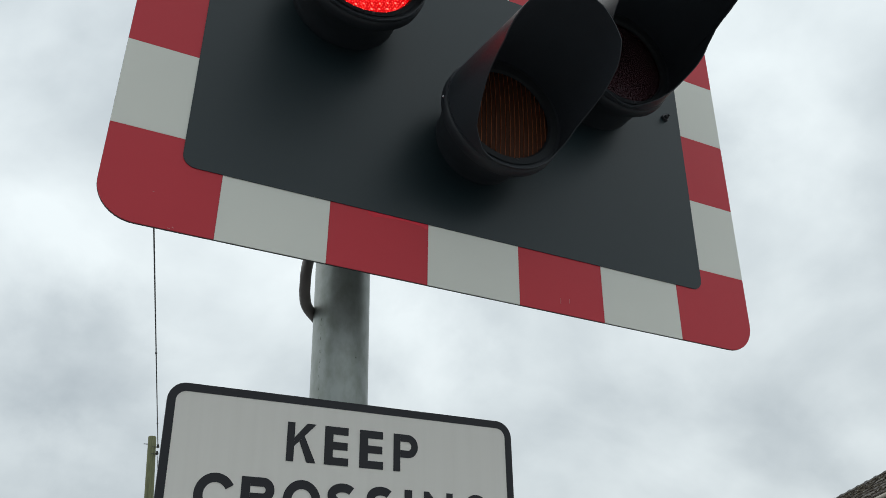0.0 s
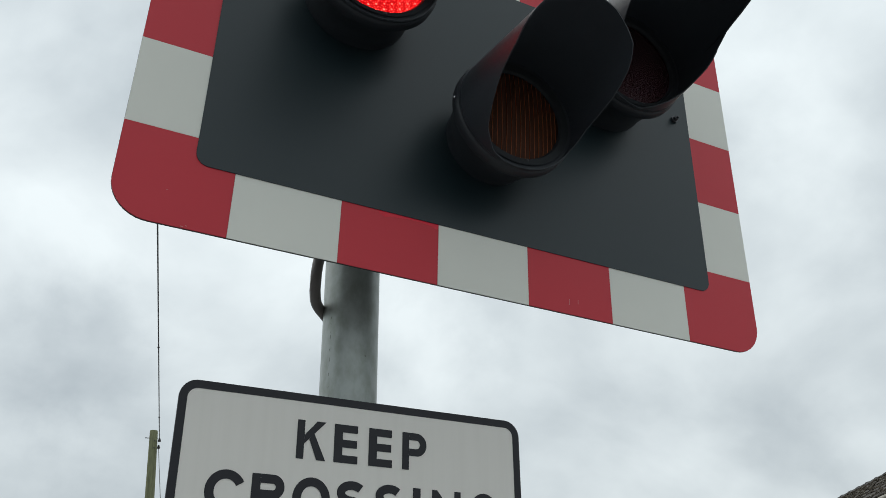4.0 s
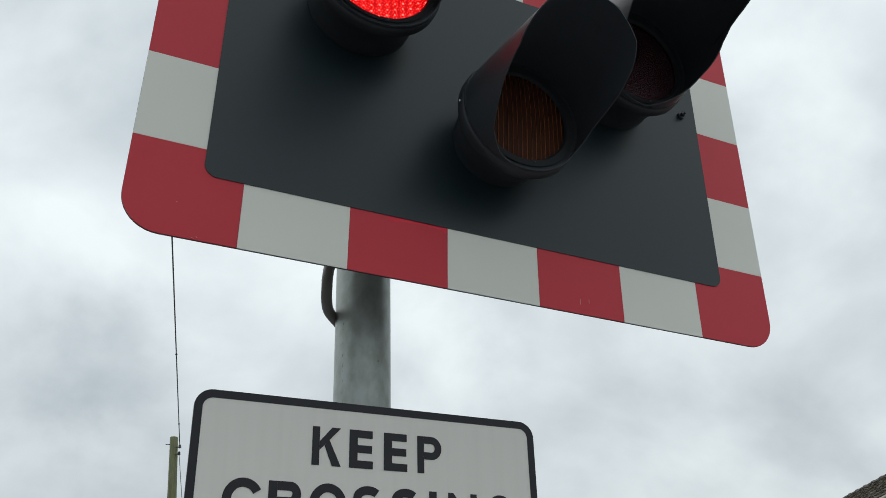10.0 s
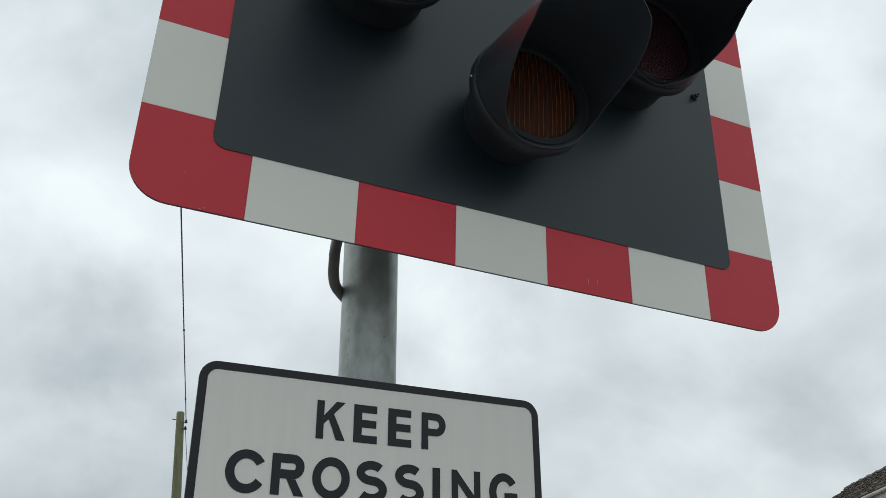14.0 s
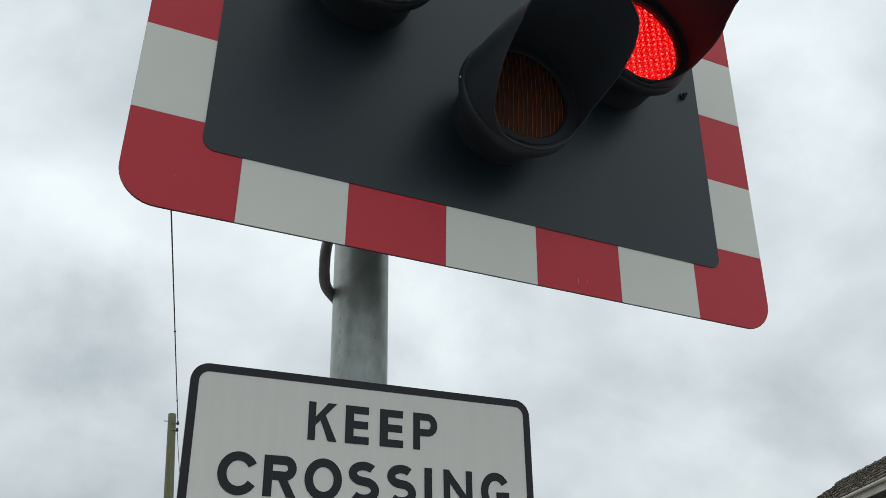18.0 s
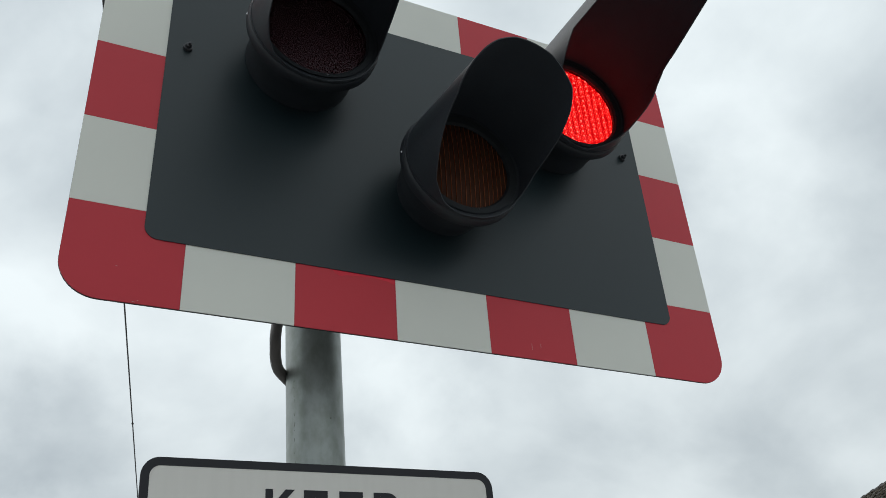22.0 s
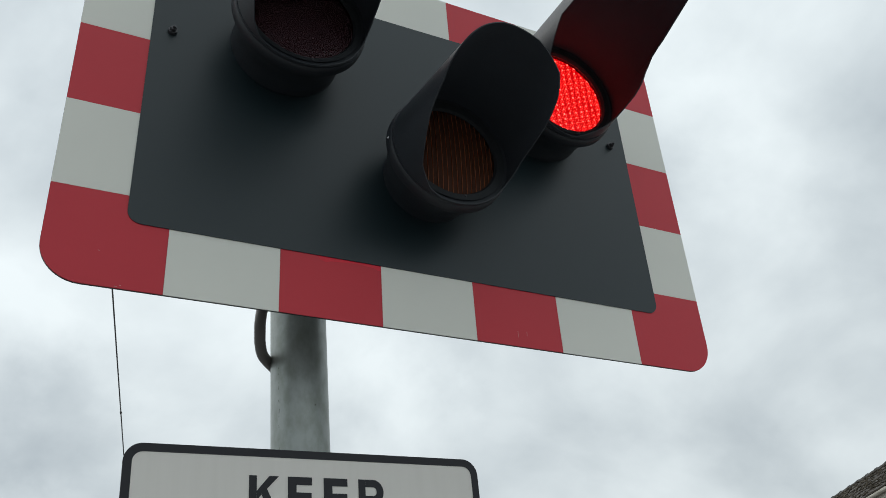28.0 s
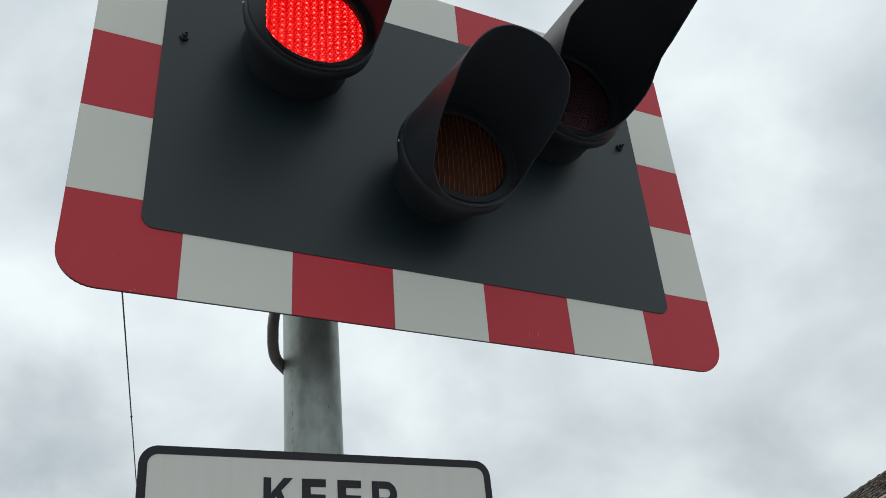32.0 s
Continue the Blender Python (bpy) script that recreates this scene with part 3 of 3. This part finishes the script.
# ---- cable from the signal into the post ----
cable = thing("signal_cable", (-0.14, 0.12, 2.3), "black flexible conduit looping from the signal into the post", "cable")
part("conduit", tube(bend([(-0.095, 0.075, 2.47), (-0.128, 0.090, 2.41), (-0.1420, 0.099, 2.3620), (-0.1458, 0.100, 2.3385), (-0.1445, 0.106, 2.3245), (-0.1390, 0.124, 2.3145), (-0.1250, 0.156, 2.3095), (-0.098, 0.190, 2.3060)]), 0.0082, 14), M_CONDUIT, cable, smooth=True)

# ---- the plate below ----
SIGN = Matrix.Translation((-0.0688, 0.105, 2.0871)) @ Matrix.Rotation(radians(0.35), 4, "Y")
sign = thing("crossing_sign", (-0.0688, 0.11, 1.98), "white sign with black border and capitals clamped to post", "sign")
SX0, SX1, SZ0, SZ1 = -0.2485, 0.2525, -0.213, 0.0658
part("panel", slab(round_outline(SX0 + 0.0006, SX1 - 0.0006, SZ0 + 0.0006, SZ1 - 0.0006, (0.023,) * 4), 0.0, 0.003), M_SIGN, sign, "white reflective sign face", turn=SIGN)
part("border", frame_slab(round_outline(SX0, SX1, SZ0, SZ1, (0.0236,) * 4), round_outline(SX0 + 0.0108, SX1 - 0.0108, SZ0 + 0.0108, SZ1 - 0.0108, (0.0135,) * 4), -0.0006, 0.0033), M_INK, sign,
     "black sign border", turn=SIGN)


def letter(ch, x0, x1, z0, z1):
    cu = bpy.data.curves.new("letter", "FONT")
    cu.body, cu.size, cu.offset, cu.resolution_u = ch, 1.0, 0.032 if ch in "KEPIN" else 0.022, 6
    tmp = new("letter", cu)
    me = bpy.data.meshes.new_from_object(tmp.evaluated_get(bpy.context.evaluated_depsgraph_get()))
    bpy.data.objects.remove(tmp)
    bm = bmesh.new()
    bm.from_mesh(me)
    bpy.data.meshes.remove(me)
    xs, ys = [v.co.x for v in bm.verts], [v.co.y for v in bm.verts]
    ax, bx, ay, by = min(xs), max(xs), min(ys), max(ys)
    for v in bm.verts:
        v.co = Vector((x0 + (v.co.x - ax) / (bx - ax) * (x1 - x0), -0.0006, z0 + (v.co.y - ay) / (by - ay) * (z1 - z0)))
    part("letter", bm, M_INK, sign, "black capital letter", turn=SIGN)


def stroke(bm, line, width, closed=False):
    """A flat band of even width along a line in the plane of the plate."""
    n = len(line)
    pairs = []
    for i, (x, z) in enumerate(line):
        px, pz = line[(i - 1) % n] if closed or i else line[0]
        qx, qz = line[(i + 1) % n] if closed or i < n - 1 else line[-1]
        d = math.hypot(qx - px, qz - pz)
        nx, nz = -(qz - pz) / d * width / 2, (qx - px) / d * width / 2
        pairs.append((bm.verts.new((x + nx, -0.0006, z + nz)), bm.verts.new((x - nx, -0.0006, z - nz))))
    for i in range(n if closed else n - 1):
        (a, b), (c, d) = pairs[i], pairs[(i + 1) % n]
        bm.faces.new((a, b, d, c))


def arc(cx, cz, rx, rz, a0, a1, n=40):
    return [(cx + rx * math.cos(radians(a0 + (a1 - a0) * i / n)), cz + rz * math.sin(radians(a0 + (a1 - a0) * i / n))) for i in range(n + 1)]


def road_letter(ch, x0, x1, z0, z1, w=0.0116):
    """Capitals drawn in the even-stroked bands of road lettering."""
    bm = bmesh.new()
    W, H, cz = x1 - x0, z1 - z0, (z0 + z1) / 2
    rz = (H - w) / 2
    if ch == "O":
        stroke(bm, arc((x0 + x1) / 2, cz, (W - w) / 2, rz, 0, 360)[:-1], w, True)
    elif ch == "C":
        rx = (W - w * 0.98) / 1.87
        stroke(bm, arc(x0 + w / 2 + rx, cz, rx, rz, 30, 328), w)
    elif ch == "G":
        rx = (W - w * 0.98) / 1.90
        stroke(bm, arc(x0 + w / 2 + rx, cz, rx, rz, 34, 322), w)
        stroke(bm, [(x1 - w / 2, cz - 0.62 * rz), (x1 - w / 2, cz + 0.02 * rz)], w)
        stroke(bm, [(x0 + 0.54 * W, cz + 0.02 * rz - w * 0.5), (x1 - w - 0.00005, cz + 0.02 * rz - w * 0.5)], w * 0.92)
    elif ch in "PR":
        bowl = H * (0.60 if ch == "R" else 0.625)
        rb = (bowl - w) / 2
        stroke(bm, [(x0 + w / 2, z0), (x0 + w / 2, z1)], w)
        ax = x1 - w / 2 - rb * 0.92
        stroke(bm, [(x0 + w + 0.00005, z1 - w / 2), (ax - 0.0005, z1 - w / 2)] + arc(ax, z1 - w / 2 - rb, rb * 0.92, rb, 90, -90, 24) + [(x0 + w + 0.00005, z1 - bowl + w / 2)], w)
        lx = x0 + 0.46 * W
        leg = ch == "R" and [bm.verts.new((x, -0.0006, z)) for x, z in ((lx, z1 - bowl - 0.00005), (lx + w * 1.05, z1 - bowl - 0.00005), (x1 + 0.0008, z0), (x1 + 0.0008 - w * 1.12, z0))]
        if leg:
            bm.faces.new(leg)
    elif ch == "S":
        cx = (x0 + x1) / 2
        rx, rx2 = (W - w) / 2 * 0.93, (W - w) / 2
        zt, zb = z1 - w / 2 - (H - w) * 0.235, z0 + w / 2 + (H - w) * 0.265
        ht, hb = (H - w) * 0.235, (H - w) * 0.265
        upper = arc(cx, zt, rx, ht, 38, 250, 30)
        lower = arc(cx, zb, rx2, hb, 70, -142, 30)
        stroke(bm, upper + lower, w)
    elif ch == "K":
        stroke(bm, [(x0 + w / 2, z0), (x0 + w / 2, z1)], w)
        xs = x0 + w + 0.00005
        for quad in (((xs, z0 + 0.615 * H), (x0 + 0.68 * W, z1), (x1, z1), (xs, z0 + 0.39 * H)), ((x0 + 0.425 * W, z0 + 0.5235 * H), (x0 + 0.60 * W, z0 + 0.6725 * H), (x1 + 0.0008, z0), (x0 + 0.705 * W, z0))):
            bm.faces.new([bm.verts.new((x, -0.0006, z)) for x, z in quad])
    part("letter", bm, M_INK, sign, "black capital letter", turn=SIGN)


for ch, x0, x1 in (("K", -0.0895, -0.0495), ("E", -0.0373, -0.0030), ("E", 0.0128, 0.0478), ("P", 0.0630, 0.1002)):
    if ch in "KP":
        road_letter(ch, x0, x1, -0.0225, 0.0298, 0.0103)
    else:
        letter(ch, x0, x1, -0.0225, 0.0298)
for ch, x0, x1 in (("C", -0.2031, -0.1534), ("R", -0.1446, -0.1014), ("O", -0.0904, -0.0392), ("S", -0.0313, 0.0135), ("S", 0.0237, 0.0673), ("I", 0.0800, 0.0915),
                   ("N", 0.1090, 0.1535), ("G", 0.1671, 0.2122)):
    if ch in "CROSG":
        e = 0 if ch == "R" else 0.0012
        road_letter(ch, x0, x1, -0.0991 - e, -0.0466 + e)
    else:
        letter(ch, x0, x1, -0.0991, -0.0466)
for cz in (0.03, -0.17):
    part("sign_rail", box(-0.20, 0.20, 0.0035, 0.0125, cz - 0.012, cz + 0.012, 0.001), M_ALU, sign, "aluminium sign rail", turn=SIGN)

# ---- telegraph pole and its wires ----
EYE = Vector((-0.478, -1.022, 1.789))


def sight(az, el, d):
    return EYE + Vector((d * math.sin(radians(az)), d * math.cos(radians(az)), d * math.tan(radians(el))))


top, mid = sight(7.71, 14.54, 22.0), sight(8.08, 9.35, 22.0)
lean = (top - mid) / (top.z - mid.z)
foot = mid - lean * mid.z
pole = thing("telegraph_pole", foot, "weathered greenish wooden telegraph pole leaning slightly", "utility pole")
pole_bm = bmesh.new()
rings = []
for h, r in ((0, 0.155), (2, 0.142), (4, 0.128), (6, 0.108), (top.z - 0.02, 0.094), (top.z, 0.086)):
    c = foot + lean * h
    rings.append([pole_bm.verts.new(c + Vector((r * math.cos(k * math.pi / 8), r * math.sin(k * math.pi / 8), 0))) for k in range(16)])
for a, b in zip(rings, rings[1:]):
    for k in range(16):
        pole_bm.faces.new((a[k], a[(k + 1) % 16], b[(k + 1) % 16], b[k]))
pole_bm.faces.new(rings[-1])
part("trunk", pole_bm, M_WOOD, pole, smooth=True)
P0 = sight(8.11, 14.02, 21.9)
for dz in (0.0, -0.165):
    knob = part("insulator", lathe([(0.015, P0.z + dz - 0.050), (0.036, P0.z + dz - 0.038), (0.038, P0.z + dz - 0.012), (0.018, P0.z + dz), (0.032, P0.z + dz + 0.014), (0.014, P0.z + dz + 0.042)], P0.x, P0.y, 14, axis="Z"),
                M_CERAMIC, pole, "dark insulator", smooth=True)
    part("hook", tube([(P0.x - 0.13, P0.y, P0.z + dz - 0.03), (P0.x, P0.y, P0.z + dz - 0.03)], 0.006, 8), M_BOLT, knob)
bolt_at = foot + lean * (top.z - 0.18)
part("through_bolt", tube([bolt_at + Vector((-0.19, 0, -0.01)), bolt_at + Vector((0.1, 0, 0))], 0.010, 8), M_BOLT, pole, "long through bolt")

P1 = sight(6.13, 26.60, 11.0)
P2 = P0 + (P1 - P0) * 2.9
wire = thing("overhead_wire", P0, "thin black overhead wire running from the telegraph pole", "cable")


def sagging(a, b, sag, n=40):
    return [a.lerp(b, i / n) - Vector((0, 0, sag * 4 * (i / n) * (1 - i / n))) for i in range(n + 1)]


wire_line = sagging(P0, P2, 0.03)
part("strand", tube(wire_line, 0.0105, 8), M_CABLE, wire, smooth=True)
for i, f in ((2, 0.5), (8, 0.2)):
    q = wire_line[i].lerp(wire_line[i + 1], f)
    part("joint", ball(q.x, q.y, q.z, 0.021, 1, 8), M_CABLE, wire, "small wrapped joint")
drop_wire = thing("drop_wire", P0, "thin service wire falling away from the telegraph pole", "cable")
part("strand", tube(sagging(P0 - Vector((0, 0, 0.165)), sight(8.9, 9.0, 21.0), 0.02), 0.007, 8), M_CABLE, drop_wire, smooth=True)

# ---- house: a low range whose eaves run past the crossing ----
U, V = Vector((math.sin(radians(27)), math.cos(radians(27)), 0)), Vector((math.cos(radians(27)), -math.sin(radians(27)), 0))
EAVE_D, EAVE_Z, RUN, RISE, NEAR, FAR = 5.95, 1.789 + 2.4, 1.637, 0.945, 5.0, 18.84


def at(s, d, z):
    p = EYE + U * s + V * d
    return Vector((p.x, p.y, z))


HOUSE = Matrix((( *U[:], 0), (*V[:], 0), (0, 0, 1, 0), (0, 0, 0, 1))).transposed()
HOUSE.translation = Vector((EYE.x, EYE.y, 0))
house = thing("house", at((NEAR + FAR) / 2, EAVE_D + RUN, 0), "low rendered house with a mossy tiled roof and pale fascia boards", "house")
W0, W1 = EAVE_D + 0.30, EAVE_D + 2 * RUN - 0.30
wall_bm = box(NEAR + 0.2, FAR - 0.2, W0, W1, 0, EAVE_Z - 0.12)
part("wall", wall_bm, M_RENDER, house, "rough rendered wall", turn=HOUSE)
for x0 in (NEAR + 0.2, FAR - 0.2 - 0.2):
    g = bmesh.new()
    pts = [(W0, EAVE_Z - 0.12), (W1, EAVE_Z - 0.12), (EAVE_D + RUN, EAVE_Z + RISE - 0.16)]
    a = [g.verts.new((x0, d, z)) for d, z in pts]
    b = [g.verts.new((x0 + 0.2, d, z)) for d, z in pts]
    g.faces.new(a); g.faces.new(b[::-1])
    for i in range(3):
        g.faces.new((a[i], b[i], b[(i + 1) % 3], a[(i + 1) % 3]))
    part("gable", g, M_RENDER, house, turn=HOUSE)
part("fascia", box(NEAR, FAR - 0.05, EAVE_D + 0.01, EAVE_D + 0.035, EAVE_Z - 0.155, EAVE_Z - 0.012, 0.003), M_FASCIA, house, "pale painted fascia board", turn=HOUSE)
part("gutter", tube([(NEAR, EAVE_D - 0.028, EAVE_Z - 0.034), ((NEAR + FAR) / 2, EAVE_D - 0.028, EAVE_Z - 0.034), (FAR - 0.05, EAVE_D - 0.028, EAVE_Z - 0.034)], 0.027, 12), M_FASCIA, house, "pale weathered gutter", smooth=True, turn=HOUSE)
part("soffit", box(NEAR, FAR - 0.05, EAVE_D + 0.036, W0 - 0.002, EAVE_Z - 0.150, EAVE_Z - 0.135), M_SOFFIT, house, "dark soffit board", turn=HOUSE)
slope = math.atan2(RISE, RUN)
for sgn in (1, -1):
    q = bmesh.new()
    d0, d1 = (EAVE_D, EAVE_D + RUN) if sgn > 0 else (EAVE_D + 2 * RUN, EAVE_D + RUN)
    v = [q.verts.new((s, d, z + dz)) for dz in (-0.05, -0.012) for s, d, z in ((NEAR, d0, EAVE_Z), (FAR, d0, EAVE_Z), (FAR, d1, EAVE_Z + RISE), (NEAR, d1, EAVE_Z + RISE))]
    for f in ((0, 1, 2, 3), (4, 5, 6, 7), (0, 1, 5, 4), (1, 2, 6, 5), (2, 3, 7, 6), (3, 0, 4, 7)):
        q.faces.new([v[i] for i in f])
    roof = part("roof", q, M_TILE, house, "mossy brown tiled roof", turn=HOUSE)
    if sgn > 0:
        front_roof = roof

tile_me = None
TW, TL = 0.30, 0.30
n_rows = int(math.hypot(RUN, RISE) / TL) + 1
jit = random.Random(11)
for row in range(n_rows):
    s = 10.2 + (0.15 if row % 2 else 0)
    while s < FAR - 0.15:
        if tile_me is None:
            b = box(-TW / 2 + 0.003, TW / 2 - 0.003, -0.02, TL + 0.03, -0.010, 0.010, 0.003)
            for vert in b.verts:
                vert.co.z += 0.012 * math.exp(-((vert.co.x - 0.09) / 0.05) ** 2)
            tile_me = bpy.data.meshes.new("tile")
            b.to_mesh(tile_me); b.free()
            tile_me.materials.append(M_TILE)
        tile = new("tile", tile_me)
        along = row * TL
        place = HOUSE @ Matrix.Translation((s + TW / 2, EAVE_D + along * math.cos(slope) - 0.02, EAVE_Z + along * math.sin(slope) + 0.012)) \
            @ Matrix.Rotation(slope - 0.05, 4, "X") @ Matrix.Rotation(jit.uniform(-0.02, 0.02), 4, "Z")
        tile.parent = front_roof
        tile.matrix_basis = place @ Matrix.Translation((0, 0, jit.uniform(-0.004, 0.005)))
        s += TW
ridge_me = None
s = NEAR
while s < FAR:
    if ridge_me is None:
        b = lathe([(0.11, 0), (0.118, 0.02), (0.110, 0.06), (0.106, 0.42)], 0, 0, 14)
        bmesh.ops.rotate(b, verts=b.verts, matrix=Matrix.Rotation(radians(-90), 3, "Z"))
        ridge_me = bpy.data.meshes.new("ridge_tile")
        b.to_mesh(ridge_me); b.free()
        ridge_me.materials.append(M_RIDGE)
    rt = new("ridge_tile", ridge_me)
    rt.parent = front_roof
    rt.matrix_basis = HOUSE @ Matrix.Translation((s, EAVE_D + RUN, EAVE_Z + RISE - 0.06))
    s += 0.4

# ---- moss and lichen grown over the front slope ----
grow = random.Random(23)
for name, mat, count, r0, r1, label in (("moss", M_MOSS, 1400, 0.012, 0.036, "clumps of dry brown-green moss"), ("lichen", M_LICHEN, 110, 0.007, 0.018, "pale spots of lichen")):
    m = bmesh.new()
    for i in range(count):
        along, ahead, r = grow.uniform(0.0, math.hypot(RUN, RISE)), grow.uniform(11.0, FAR - 0.1), grow.uniform(r0, r1)
        lump = bmesh.ops.create_icosphere(m, subdivisions=1, radius=r)["verts"]
        flat = 0.28 if name == "moss" else 0.25
        for v in lump:
            v.co *= grow.uniform(0.75, 1.25)
        spot = Matrix.Translation((ahead, EAVE_D + along * math.cos(slope), EAVE_Z + along * math.sin(slope) + 0.046)) @ Matrix.Rotation(slope, 4, "X") \
            @ Matrix.Rotation(grow.uniform(0, 6), 4, "Z") @ Matrix.Diagonal((1.3, 1, flat, 1))
        bmesh.ops.transform(m, matrix=spot, verts=lump)
    tagged(part(name, m, mat, front_roof, label, smooth=True, turn=HOUSE), kind="stuff")


# ---- what moves: the two light boards flash in turn ----
def motions():
    first, period = 0.09, 0.42
    for which in ("first", "second"):
        turns = [(0.0, 0 if which == "first" else 170)]
        k = 0
        while first + k * period < 32.0:
            beat = (first + k * period) * FPS / 3
            start = (3 * math.floor(beat) + (1 if beat % 1 > 0.6 else 0)) / FPS
            a, b = turns[-1][1], 170 - turns[-1][1]
            turns += [(start, a), (start + 1 / FPS, 85), (start + 2 / FPS, b)]
            k += 1
        turns.append((32.0, turns[-1][1]))
        for strip, axis in LED_BOARDS[which]:
            walk(strip, [(t, axis @ Matrix.Rotation(radians(a), 4, "Z")) for t, a in turns])


motions()
